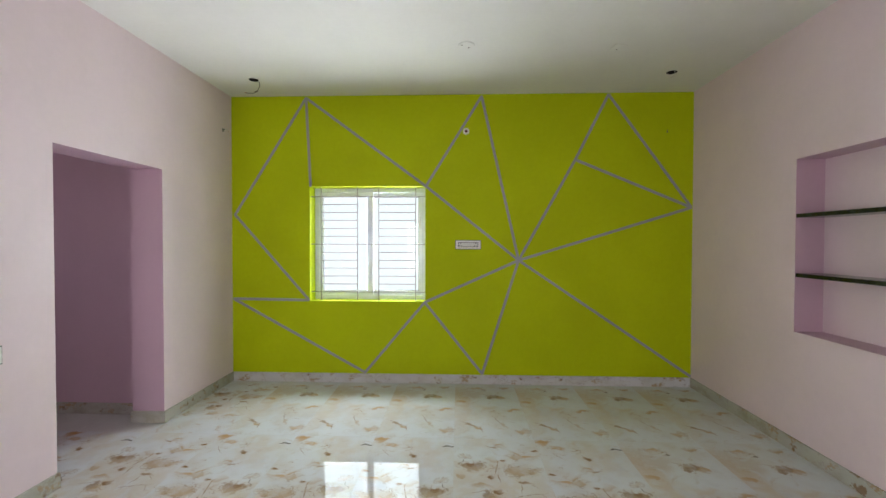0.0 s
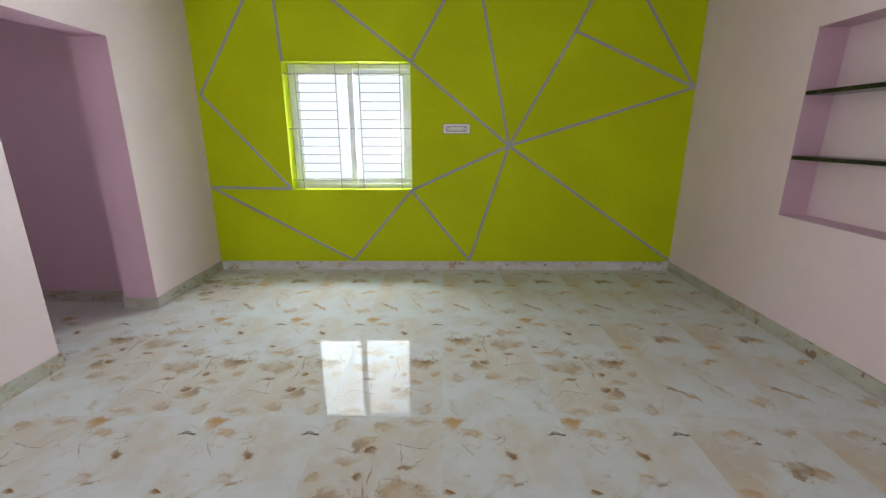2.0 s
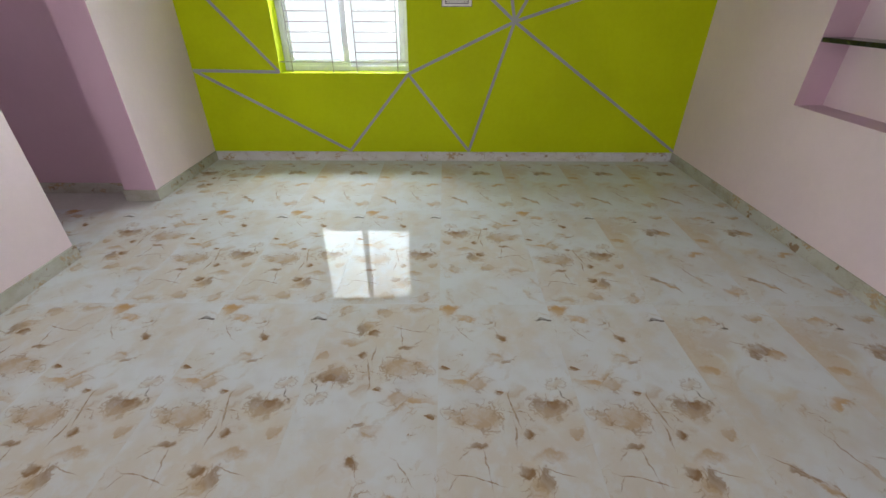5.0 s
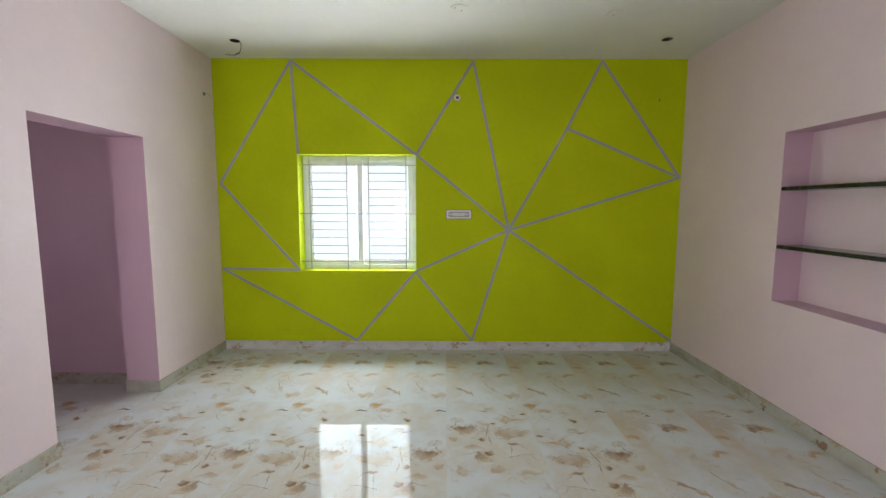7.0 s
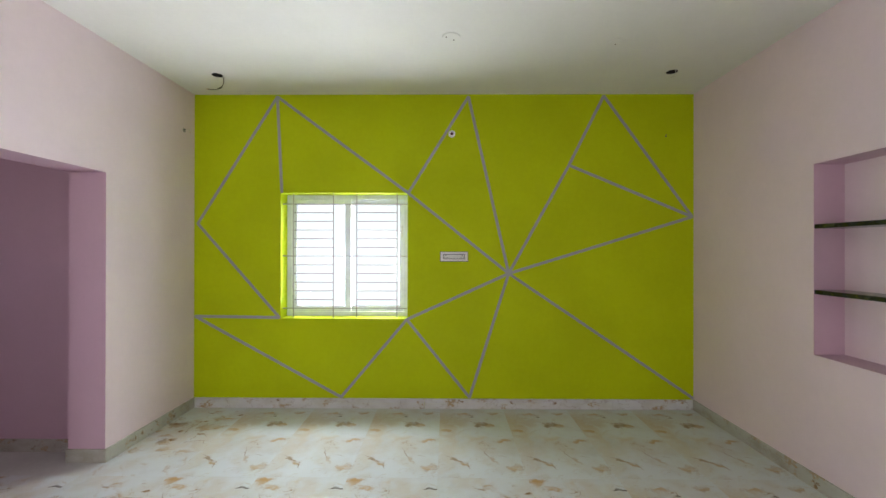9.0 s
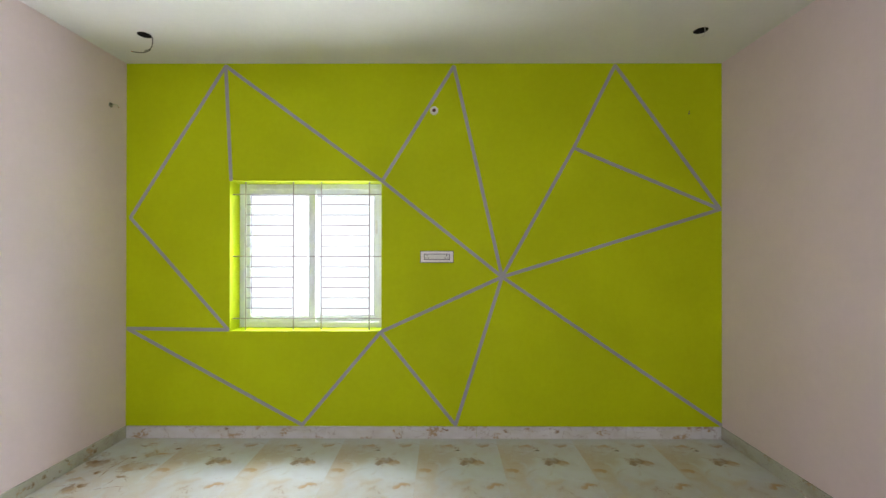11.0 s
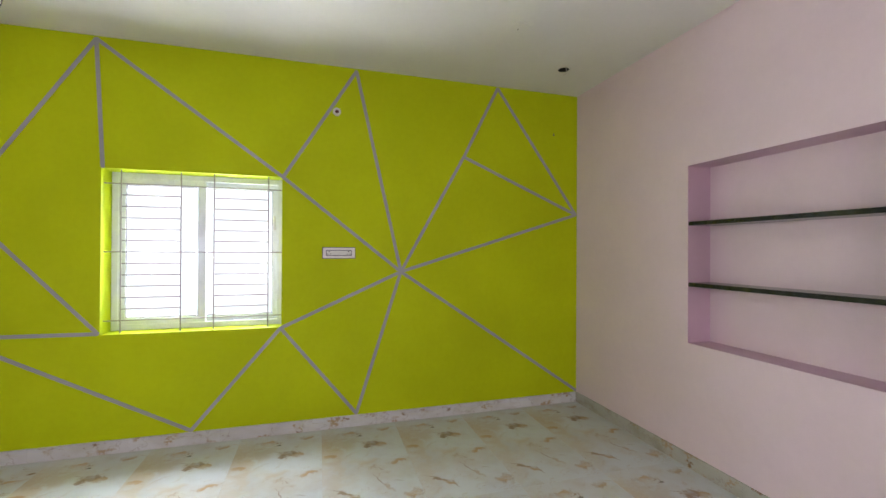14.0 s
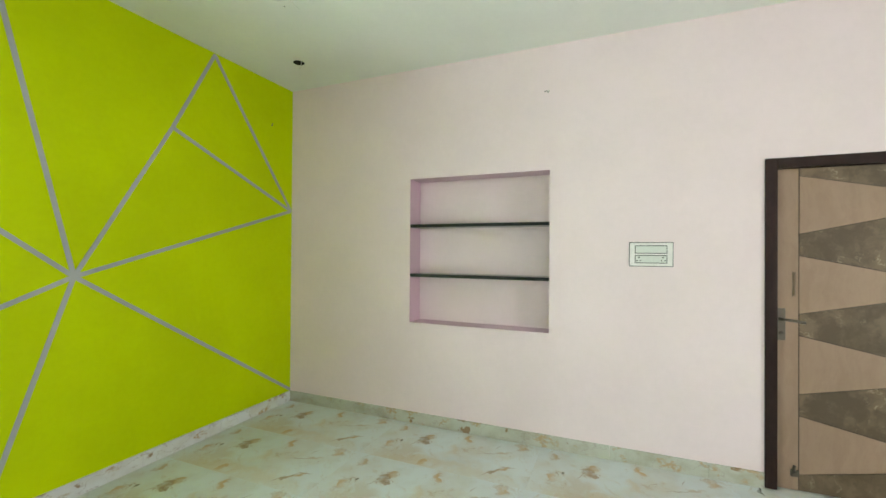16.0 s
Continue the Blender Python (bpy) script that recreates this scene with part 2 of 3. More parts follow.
    col = blot(col, 0.070, 0.474, 0.038, 0.030, -30, TAN, 0.60, 0.9)
    col = blot(col, 0.480, 0.530, 0.070, 0.044, -8, BROWN, 0.80, 1.0)
    col = blot(col, 0.470, 0.490, 0.055, 0.040, 0, TAN, 0.40)
    col = blot(col, 0.555, 0.570, 0.007, 0.055, 22, DARK, 0.70)
    col = blot(col, 0.530, 0.640, 0.034, 0.028, 0, TAN, 0.35, 0.9)
    col = blot(col, 0.560, 0.405, 0.026, 0.024, 0, TAN, 0.65)
    col = blot(col, 0.357, 0.392, 0.022, 0.018, 30, BROWN, 0.75, 0.8)
    col = blot(col, 0.155, 0.345, 0.034, 0.012, 32, BROWN, 0.65, 0.6)
    col = blot(col, 0.105, 0.300, 0.040, 0.007, 38, BROWN, 0.55)
    col = blot(col, 0.325, 0.245, 0.030, 0.026, 0, BROWN, 0.88, 0.8)
    col = blot(col, 0.350, 0.180, 0.034, 0.036, 0, TAN, 0.75, 1.0)
    col = blot(col, 0.400, 0.205, 0.026, 0.050, -20, BROWN, 0.65, 1.0)
    col = blot(col, 0.430, 0.305, 0.070, 0.032, 0, TAN, 0.60)
    col = blot(col, 0.460, 0.240, 0.070, 0.005, -12, BROWN, 0.70)
    col = blot(col, 0.150, 0.212, 0.120, 0.005, -9, BROWN, 0.80)
    col = blot(col, 0.185, 0.260, 0.005, 0.100, 6, BROWN, 0.65)
    col = blot(col, 0.060, 0.195, 0.006, 0.040, -38, BROWN, 0.60)
    col = blot(col, 0.300, 0.075, 0.052, 0.030, 10, TAN, 0.60, 0.7)
    col = blot(col, 0.500, 0.060, 0.045, 0.040, 0, TAN, 0.55, 0.8)
    col = blot(col, 0.110, 0.050, 0.070, 0.022, -10, TAN, 0.45, 0.6)
    return finish_tile(col)


TILE_A, TILE_B, TILE_C = tile_face("marble_tile"), tile_face("marble_tile_second_face", True), tile_face("marble_tile_third_face", False, True)


def marble_strip(name, pale, warm):
    m = mat(name, pale, 0.04)
    k = Nodes(m)
    info = k.n.new("ShaderNodeObjectInfo")
    p = k.place(k.world_place(), scale=(1, 1, 0.7))
    q = k.vec("ADD", p, k.vec("SCALE", k.vec("SUBTRACT", k.noise(p, 12, 4, 0.6, True), (0.5, 0.5, 0.5)), scale=0.10))
    col = k.mix(k.ramp(k.noise(p, 5, 4), 0.4, 0.7), pale, warm)
    col = k.mix(k.ramp(info.outputs["Random"], 0.0, 1.0, 0.0, 0.15), col, (0.52, 0.47, 0.40))
    col = k.mix(k.math("MULTIPLY", k.ramp(k.noise(q, 5.5, 4), 0.545, 0.63), k.ramp(k.noise(p, 40, 5), 0.35, 0.6), True), col, TAN)
    col = k.mix(k.math("MULTIPLY", k.ramp(k.noise(k.vec("ADD", q, (7, 3, 1)), 8, 3), 0.63, 0.69), 0.85), col, BROWN)
    vein = k.math("ABSOLUTE", k.math("SUBTRACT", k.noise(q, 4.0, 3), 0.5))
    col = k.mix(k.ramp(vein, 0.0, 0.012, 0.5, 0.0), col, (0.36, 0.30, 0.27))
    k.put(k.b.inputs["Base Color"], col)
    k.bump(k.noise(p, 30, 3), 0.05, 0.004)
    return m


MARBLE = marble_strip("skirting_marble", (0.67, 0.675, 0.69), (0.58, 0.57, 0.55))
# side walls: a beiger cut, with their shade put into its darker colours
MARBLE_SIDE = marble_strip("beige_shaded_skirting_marble", (0.50, 0.505, 0.455), (0.40, 0.375, 0.30))


def wood(name, colour, vein, scale, rough, amount=0.5, along=2):
    """Laminate with grain running along one axis."""
    m = mat(name, colour, rough)
    k = Nodes(m)
    p = k.world_place()
    s = [1.0, 1.0, 1.0]
    s[along] = 8.0
    g = k.place(p, scale=tuple(s))
    w = k.vec("ADD", g, k.vec("SCALE", k.noise(p, 5, 3, 0.5, True), scale=0.12))
    band = k.noise(w, scale, 5, 0.65)
    col = k.mix(k.ramp(band, 0.35, 0.68, 0.0, amount), colour, vein)
    col = k.mix(k.ramp(k.noise(p, 3, 4), 0.35, 0.75, 0.0, 0.3), col, tuple(c * 0.75 for c in colour))
    k.put(k.b.inputs["Base Color"], col)
    k.bump(band, 0.06, 0.003)
    return m


LIGHT_WOOD = wood("pale_laminate", (0.32, 0.218, 0.158), (0.24, 0.155, 0.105), 14, 0.4)
FRAME_WOOD = wood("dark_frame_paint", (0.020, 0.010, 0.009), (0.034, 0.018, 0.015), 20, 0.24)
FRAME_WOOD.node_tree.nodes["Principled BSDF"].inputs["Specular IOR Level"].default_value = 0.3
GROOVE = mat("groove_shadow_gap", (0.05, 0.032, 0.022), 0.7)


def marbled_laminate():
    m = mat("marbled_dark_laminate", (0.13, 0.09, 0.055), 0.35)
    k = Nodes(m)
    p = k.world_place()
    q = k.vec("ADD", p, k.vec("SCALE", k.vec("SUBTRACT", k.noise(p, 5, 4, 0.6, True), (0.5, 0.5, 0.5)), scale=0.35))
    col = k.mix(k.ramp(k.noise(q, 6, 5), 0.35, 0.68), (0.085, 0.060, 0.036), (0.165, 0.115, 0.072))
    v = k.math("ABSOLUTE", k.math("SUBTRACT", k.noise(q, 7, 3), 0.5))
    col = k.mix(k.math("MULTIPLY", k.ramp(v, 0.0, 0.02, 0.8, 0.0), k.ramp(k.noise(p, 6, 2), 0.48, 0.62)), col, (0.32, 0.255, 0.18))
    k.put(k.b.inputs["Base Color"], col)
    return m


DARK_LAM = marbled_laminate()


def stone(name, a, b, rough, spot=(0.12, 0.13, 0.13)):
    m = mat(name, a, rough)
    k = Nodes(m)
    p = k.world_place()
    col = k.mix(k.ramp(k.noise(p, 20, 4), 0.4, 0.7), a, b)
    col = k.mix(k.ramp(k.noise(p, 260, 2), 0.66, 0.72), col, spot)
    k.put(k.b.inputs["Base Color"], col)
    return m


GRANITE = stone("black_granite", (0.012, 0.016, 0.016), (0.025, 0.03, 0.03), 0.16)


def worn(name, colour, rough, metal, amount=0.12, scale=40):
    m = mat(name, colour, rough, metal)
    k = Nodes(m)
    p = k.world_place()
    k.put(k.b.inputs["Base Color"], k.mix(k.ramp(k.noise(p, scale, 4), 0.35, 0.7), colour, tuple(c * (1 - amount) for c in colour)))
    k.put(k.b.inputs["Roughness"], k.ramp(k.noise(p, scale * 0.4, 4), 0.3, 0.7, max(rough - 0.06, 0.02), rough + 0.08))
    return m


UPVC = worn("white_upvc", (0.79, 0.84, 0.87), 0.28, 0.0, 0.06, 9)
GASKET = mat("grey_gasket", (0.10, 0.115, 0.13), 0.6)
GRILLE = worn("grey_painted_steel", (0.37, 0.36, 0.41), 0.4, 0.0)
PLASTIC = worn("white_switch_plastic", (0.80, 0.775, 0.77), 0.3, 0.0, 0.04)
PLASTIC_IN = worn("pale_grey_module", (0.68, 0.69, 0.67), 0.35, 0.0, 0.05)
LINE = mat("grey_outline", (0.085, 0.095, 0.095), 0.5)
HOLE = mat("dark_hole", (0.012, 0.011, 0.010), 0.8)
MAROON = mat("maroon_plug", (0.10, 0.022, 0.018), 0.5)
STEEL = worn("tarnished_steel", (0.17, 0.15, 0.13), 0.38, 0.9)
BRONZE = worn("dull_bronze", (0.24, 0.175, 0.13), 0.5, 0.3)
WIRE_BLACK = mat("black_wire", (0.02, 0.02, 0.02), 0.4)
WIRE_RED = mat("copper_tip", (0.50, 0.22, 0.10), 0.35, 0.8)
WIRE_WHITE = mat("pale_wire", (0.60, 0.58, 0.55), 0.5)
CEMENT = paint("cement_patch", (0.33, 0.31, 0.29), 0.8, 0.12, 0.4)

GROUT = paint("pale_grout", (0.56, 0.56, 0.54), 0.8, 0.06)

GLASS = bpy.data.materials.new("window_glass")
GLASS.use_nodes = True
gn = GLASS.node_tree
gn.nodes.remove(gn.nodes["Principled BSDF"])
see, shine, blend = gn.nodes.new("ShaderNodeBsdfTransparent"), gn.nodes.new("ShaderNodeBsdfGlossy"), gn.nodes.new("ShaderNodeMixShader")
see.inputs[0].default_value = (0.93, 0.97, 0.96, 1)
shine.inputs["Roughness"].default_value = 0.02
fres = gn.nodes.new("ShaderNodeFresnel")
fres.inputs[0].default_value = 1.45
gn.links.new(fres.outputs[0], blend.inputs[0])
gn.links.new(see.outputs[0], blend.inputs[1])
gn.links.new(shine.outputs[0], blend.inputs[2])
gn.links.new(blend.outputs[0], gn.nodes["Material Output"].inputs[0])


# ---- mesh helpers ----
def box(bm, x0, x1, y0, y1, z0, z1, bevel=0.0, seg=2):
    r = bmesh.ops.create_cube(bm, size=1.0)
    vs = r["verts"]
    for v in vs:
        v.co = Vector(((x0 + x1) / 2 + v.co.x * (x1 - x0), (y0 + y1) / 2 + v.co.y * (y1 - y0), (z0 + z1) / 2 + v.co.z * (z1 - z0)))
    if bevel:
        es = list({e for v in vs for e in v.link_edges})
        bmesh.ops.bevel(bm, geom=es, offset=bevel, segments=seg, affect="EDGES", profile=0.5)
    return bm


def new_box(*a, **k):
    return box(bmesh.new(), *a, **k)


def rod(bm, a, b, r, seg=10):
    a, b = Vector(a), Vector(b)
    m = Matrix.Translation((a + b) / 2) @ (b - a).to_track_quat("Z", "Y").to_matrix().to_4x4()
    bmesh.ops.create_cone(bm, cap_ends=True, segments=seg, radius1=r, radius2=r, depth=(b - a).length, matrix=m)
    return bm


def tube(bm, pts, r, seg=7):
    """A round wire along points."""
    pts = [Vector(p) for p in pts]
    rings = []
    for i, p in enumerate(pts):
        d = (pts[min(i + 1, len(pts) - 1)] - pts[max(i - 1, 0)]).normalized()
        s = d.cross(Vector((0.31, 0.2, 0.93))).normalized()
        u = d.cross(s)
        rings.append([bm.verts.new(p + r * (math.cos(2 * math.pi * j / seg) * s + math.sin(2 * math.pi * j / seg) * u)) for j in range(seg)])
    for a, b in zip(rings, rings[1:]):
        for j in range(seg):
            bm.faces.new((a[j], a[(j + 1) % seg], b[(j + 1) % seg], b[j]))
    bm.faces.new(rings[0][::-1])
    bm.faces.new(rings[-1])
    return bm


def finish(name, bm, material, smooth=False):
    bmesh.ops.recalc_face_normals(bm, faces=bm.faces)
    me = bpy.data.meshes.new(name)
    bm.to_mesh(me)
    bm.free()
    for m in material if isinstance(material, (list, tuple)) else [material]:
        me.materials.append(m)
    if smooth:
        for f in me.polygons:
            f.use_smooth = True
    return new(name, me)


def part(name, bm, material, parent, label="", smooth=False):
    ob = finish(name, bm, material, smooth)
    ob.parent = parent
    if parent.parent is not None or parent.matrix_basis != Matrix.Identity(4):
        ob.matrix_parent_inverse = Matrix.Identity(4)
    return tagged(ob, label)


def thing(name, label, category, m=None, group="", kind=""):
    ob = new(name)
    ob.empty_display_size = 0.1
    if m is not None:
        ob.matrix_basis = m
    return tagged(ob, label, category, group, kind)


def slab(us, vs, hole, place, t, reveal=0):
    """A wall of thickness t with holes: cells of the grid us x vs that hole(u, v) leaves; place(u, v, w) sets the corner in the room."""
    bm = bmesh.new()
    got = {}

    def vert(i, j, w):
        if (i, j, w) not in got:
            got[i, j, w] = bm.verts.new(place(us[i], vs[j], t * w))
        return got[i, j, w]

    n, m = len(us) - 1, len(vs) - 1
    solid = lambda i, j: 0 <= i < n and 0 <= j < m and not hole((us[i] + us[i + 1]) / 2, (vs[j] + vs[j + 1]) / 2)
    for i in range(n):
        for j in range(m):
            if not solid(i, j):
                continue
            for w in (0, 1):
                bm.faces.new([vert(a, b, w) for a, b in ((i, j), (i + 1, j), (i + 1, j + 1), (i, j + 1))])
            for di, dj, c, d in ((-1, 0, (i, j), (i, j + 1)), (1, 0, (i + 1, j), (i + 1, j + 1)), (0, -1, (i, j), (i + 1, j)), (0, 1, (i, j + 1), (i + 1, j + 1))):
                if not solid(i + di, j + dj):
                    side = bm.faces.new((vert(*c, 0), vert(*d, 0), vert(*d, 1), vert(*c, 1)))
                    side.material_index = reveal
    return bm


def inside(u, v, r):
    return r[0] < u < r[1] and r[2] < v < r[3]


# ---- structure ----
LOW = -0.05
TOP = H + 0.12
north = finish("wall_north", slab([X0 - 0.27, WIN[0], WIN[1], X1 + 0.36], [LOW, WIN[2], WIN[3], TOP], lambda u, v: inside(u, v, WIN), lambda u, v, w: (u, Y1 + w, v), 0.23), GREEN)
tagged(north, "lime green painted feature wall with grey stripes", "wall", kind="structure")
west = finish("wall_west", slab([Y0, GATE[0], GATE[1], Y1], [LOW, GATE[2], TOP], lambda u, v: inside(u, v, (GATE[0], GATE[1], -1, GATE[2])), lambda u, v, w: (X0 - w, u, v), 0.27, 1), [WALL, WALL_SHADED])
tagged(west, "pale pink painted wall with an open doorway", "wall", kind="structure")
gap = (DOOR[0], DOOR[1], -1, DOOR[2])
east = finish("wall_east", slab([Y0, DOOR[0], DOOR[1], NICHE[0], NICHE[1], Y1], [LOW, NICHE[2], DOOR[2], NICHE[3], TOP], lambda u, v: inside(u, v, gap) or inside(u, v, NICHE), lambda u, v, w: (X1 + w, u, v), 0.20, 1), [WALL, WALL_SHADED])
tagged(east, "pale pink painted wall with a shelf niche", "wall", kind="structure")
tagged(finish("wall_east_outer", new_box(X1 + 0.20, X1 + 0.36, Y0, Y1, LOW, TOP), WALL), "pale pink painted back of the niche", "wall", kind="structure")
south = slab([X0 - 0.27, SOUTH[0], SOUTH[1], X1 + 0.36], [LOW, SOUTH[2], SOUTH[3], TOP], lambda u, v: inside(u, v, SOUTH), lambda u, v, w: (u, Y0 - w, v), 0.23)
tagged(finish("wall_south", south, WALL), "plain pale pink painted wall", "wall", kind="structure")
# the passage beyond the doorway
PX, PY0, PY1 = -4.60, 0.90, 3.50
tagged(finish("wall_passage_north", new_box(PX, X0 - 0.27, PY1, PY1 + 0.2, LOW, TOP), WALL_SHADED), "pink painted passage wall in shade", "wall", kind="structure")
tagged(finish("wall_passage_south", slab([PX, PASS_GAP[0], PASS_GAP[1], X0 - 0.27], [LOW, PASS_GAP[2], PASS_GAP[3], TOP], lambda u, v: inside(u, v, PASS_GAP), lambda u, v, w: (u, PY0 - w, v), 0.2), WALL_SHADED), "plain pink painted passage wall", "wall", kind="structure")
tagged(finish("wall_passage_west", new_box(PX - 0.2, PX, PY0 - 0.2, PY1 + 0.2, LOW, TOP), WALL_SHADED), "plain pink painted passage wall", "wall", kind="structure")

# ceiling with two round cut-outs for lamps
CUTS = ((-1.928, 3.946), (1.962, 3.893))


def ceiling():
    bm = bmesh.new()
    s, r, n = 0.10, 0.046, 24
    xs = sorted([PX - 0.2, X1 + 0.36] + [c[0] + d for c in CUTS for d in (-s, s)])
    ys = sorted([Y0 - 0.23, Y1 + 0.23] + [c[1] + d for c in CUTS for d in (-s, s)])
    for i in range(len(xs) - 1):
        for j in range(len(ys) - 1):
            mx, my = (xs[i] + xs[i + 1]) / 2, (ys[j] + ys[j + 1]) / 2
            if not any(abs(mx - c[0]) < s and abs(my - c[1]) < s for c in CUTS):
                bm.faces.new([bm.verts.new((a, b, H)) for a, b in ((xs[i], ys[j]), (xs[i], ys[j + 1]), (xs[i + 1], ys[j + 1]), (xs[i + 1], ys[j]))])
    for cx, cy in CUTS:
        for i in range(n):
            ring = []
            for a in (2 * math.pi * i / n, 2 * math.pi * (i + 1) / n):
                c, d = math.cos(a), math.sin(a)
                k = s / max(abs(c), abs(d))
                ring.append([(cx + k * c, cy + k * d, H), (cx + r * c, cy + r * d, H), (cx + r * c, cy + r * d, H + 0.10), (cx, cy, H + 0.10)])
            a, b = ring
            for j in range(2):
                f = bm.faces.new([bm.verts.new(p) for p in (a[j], a[j + 1], b[j + 1], b[j])])
                f.material_index = j
            f = bm.faces.new([bm.verts.new(p) for p in (a[2], a[3], b[2])])
            f.material_index = 1
    bmesh.ops.remove_doubles(bm, verts=bm.verts, dist=0.0005)
    me = bpy.data.meshes.new("ceiling")
    bm.to_mesh(me)
    bm.free()
    me.materials.append(WHITE)
    me.materials.append(HOLE)
    return tagged(new("ceiling", me), "white painted flat ceiling with two lamp cut-outs", "ceiling", kind="structure")


ceiling()
tagged(finish("roof_slab", new_box(PX - 0.2, X1 + 0.36, Y0 - 0.23, Y1 + 0.23, TOP, TOP + 0.12), WHITE), "concrete slab above the ceiling", "slab", kind="structure")

# grey stripes painted on the feature wall
STRIPE = 0.0265
A, L, M = (-1.590, 3.022), (-2.365, 1.786), (-2.388, 0.884)
TOPW, WTR, WBR, WBL = (-1.545, 2.090), (-0.314, 2.084), (-0.326, 0.858), (-1.566, 0.874)
T2, HUB, TR, ND = (0.268, 3.020), (0.660, 1.306), (1.576, 3.026), (1.241, 2.355)
EE, CR, B1, B2 = (2.428, 1.857), (2.438, 0.106), (-0.962, 0.104), (0.283, 0.104)
for i, (a, b) in enumerate(((A, L), (L, WBL), (A, TOPW), (A, WTR), (WTR, HUB), (WTR, T2), (T2, HUB), (HUB, ND), (ND, TR), (TR, EE), (ND, EE), (EE, HUB), (HUB, CR), (HUB, B2), (B2, WBR), (WBR, HUB), (WBR, B1), (B1, M), (M, WBL))):
    a, b = Vector(a), Vector(b)
    d = (b - a).normalized()
    n = Vector((-d.y, d.x)) * STRIPE / 2
    bm = bmesh.new()
    rim = [a + n, a + n * 0.45 - d * 0.006, a - n * 0.45 - d * 0.006, a - n, b - n, b - n * 0.45 + d * 0.006, b + n * 0.45 + d * 0.006, b + n]
    deep = 0.0022 + 0.00012 * i
    f = bm.faces.new([bm.verts.new((p.x, Y1 + 0.004, p.y)) for p in rim])
    out = bmesh.ops.extrude_face_region(bm, geom=[f])
    for v in out["geom"]:
        if isinstance(v, bmesh.types.BMVert):
            v.co.y = Y1 - deep
    part("stripe", bm, GREY, north)

# ---- window ----
window = thing("window_1", "white two-panel sliding window, closed", "window", kind="structure")
wx0, wx1, wz0, wz1 = WIN
FY = Y1 + 0.165
FR = 0.045


def ring_frame(x0, x1, z0, z1, y0, y1, w, bevel=0.004):
    bm = bmesh.new()
    box(bm, x0, x0 + w, y0, y1, z0, z1, bevel)
    box(bm, x1 - w, x1, y0, y1, z0, z1, bevel)
    box(bm, x0 + w - 0.003, x1 - w + 0.003, y0 + 0.001, y1 - 0.001, z0, z0 + w, bevel)
    box(bm, x0 + w - 0.003, x1 - w + 0.003, y0 + 0.001, y1 - 0.001, z1 - w, z1, bevel)
    return bm


part("window_frame", ring_frame(wx0, wx1, wz0, wz1, FY, FY + 0.075, FR), UPVC, window)
part("track", new_box(wx0 + FR, wx1 - FR, FY + 0.034, FY + 0.040, wz0 + FR, wz0 + FR + 0.014, bevel=0.001), UPVC, window, "white sliding track")
for x0, x1, y0 in ((wx0 + FR - 0.012, -0.908, FY + 0.006), (-0.988, wx1 - FR + 0.012, FY + 0.042)):
    z0, z1 = wz0 + FR - 0.010, wz1 - FR + 0.010
    sash = part("sash", ring_frame(x0, x1, z0, z1, y0, y0 + 0.028, 0.058), UPVC, window)
    part("gasket", ring_frame(x0 + 0.056, x1 - 0.056, z0 + 0.056, z1 - 0.056, y0 + 0.008, y0 + 0.020, 0.006, 0.0), GASKET, sash)
    pane = part("pane", new_box(x0 + 0.050, x1 - 0.050, y0 + 0.011, y0 + 0.016, z0 + 0.050, z1 - 0.050), GLASS, sash)
    pane.visible_shadow = False
latch = new_box(-0.405, -0.385, FY + 0.022, FY + 0.043, 1.66, 1.78, bevel=0.004)
part("latch", latch, PLASTIC_IN, window, "pale grey sash latch")

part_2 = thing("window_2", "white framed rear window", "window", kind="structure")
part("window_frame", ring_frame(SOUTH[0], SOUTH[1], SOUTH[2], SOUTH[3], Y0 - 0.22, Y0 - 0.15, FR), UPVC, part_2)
# unseen window, added only to frame the passage fill lamp's opening
part_3 = thing("added_window_3", "white frame of an added, unseen passage window", "window", kind="structure")
part("window_frame", ring_frame(*PASS_GAP, PY0 - 0.17, PY0 - 0.11, FR), UPVC, part_3)
glow = mat("overcast_sky", (0.0, 0.0, 0.0), 1.0, 0, 0.0)
glow.node_tree.nodes["Principled BSDF"].inputs["Emission Color"].default_value = (0.93, 0.965, 1.0, 1)
glow.node_tree.nodes["Principled BSDF"].inputs["Emission Strength"].default_value = 1.0
tagged(finish("backdrop", new_box(-9, 7, 7.0, 7.05, -3, 7), glow), "plain white overcast sky outside the window", "backdrop", kind="structure")

# steel grille in front of it, let into the reveal
grille = thing("window_grille", "thin grey steel security grille set in the window reveal", "grille")
GY = Y1 + 0.045
BARS = (-1.446, -1.053, -0.823, -0.427)
for x in BARS:
    part("upright_bar", rod(bmesh.new(), (x, GY, wz0 - 0.01), (x, GY, wz1 + 0.01), 0.0047), GRILLE, grille, smooth=True)
for z in (1.982, 1.471, 0.958):
    part("cross_bar", rod(bmesh.new(), (wx0 - 0.01, GY + 0.006, z), (wx1 + 0.01, GY + 0.006, z), 0.0045), GRILLE, grille, smooth=True)
for x0, x1 in ((BARS[0], BARS[1]), (BARS[2], BARS[3])):
    for base in (0.958, 1.471):
        for i in range(1, 6):
            z = base + 0.0853 * i
            part("rung", rod(bmesh.new(), (x0, GY + 0.005, z), (x1, GY + 0.005, z), 0.0044, 8), GRILLE, grille, smooth=True)

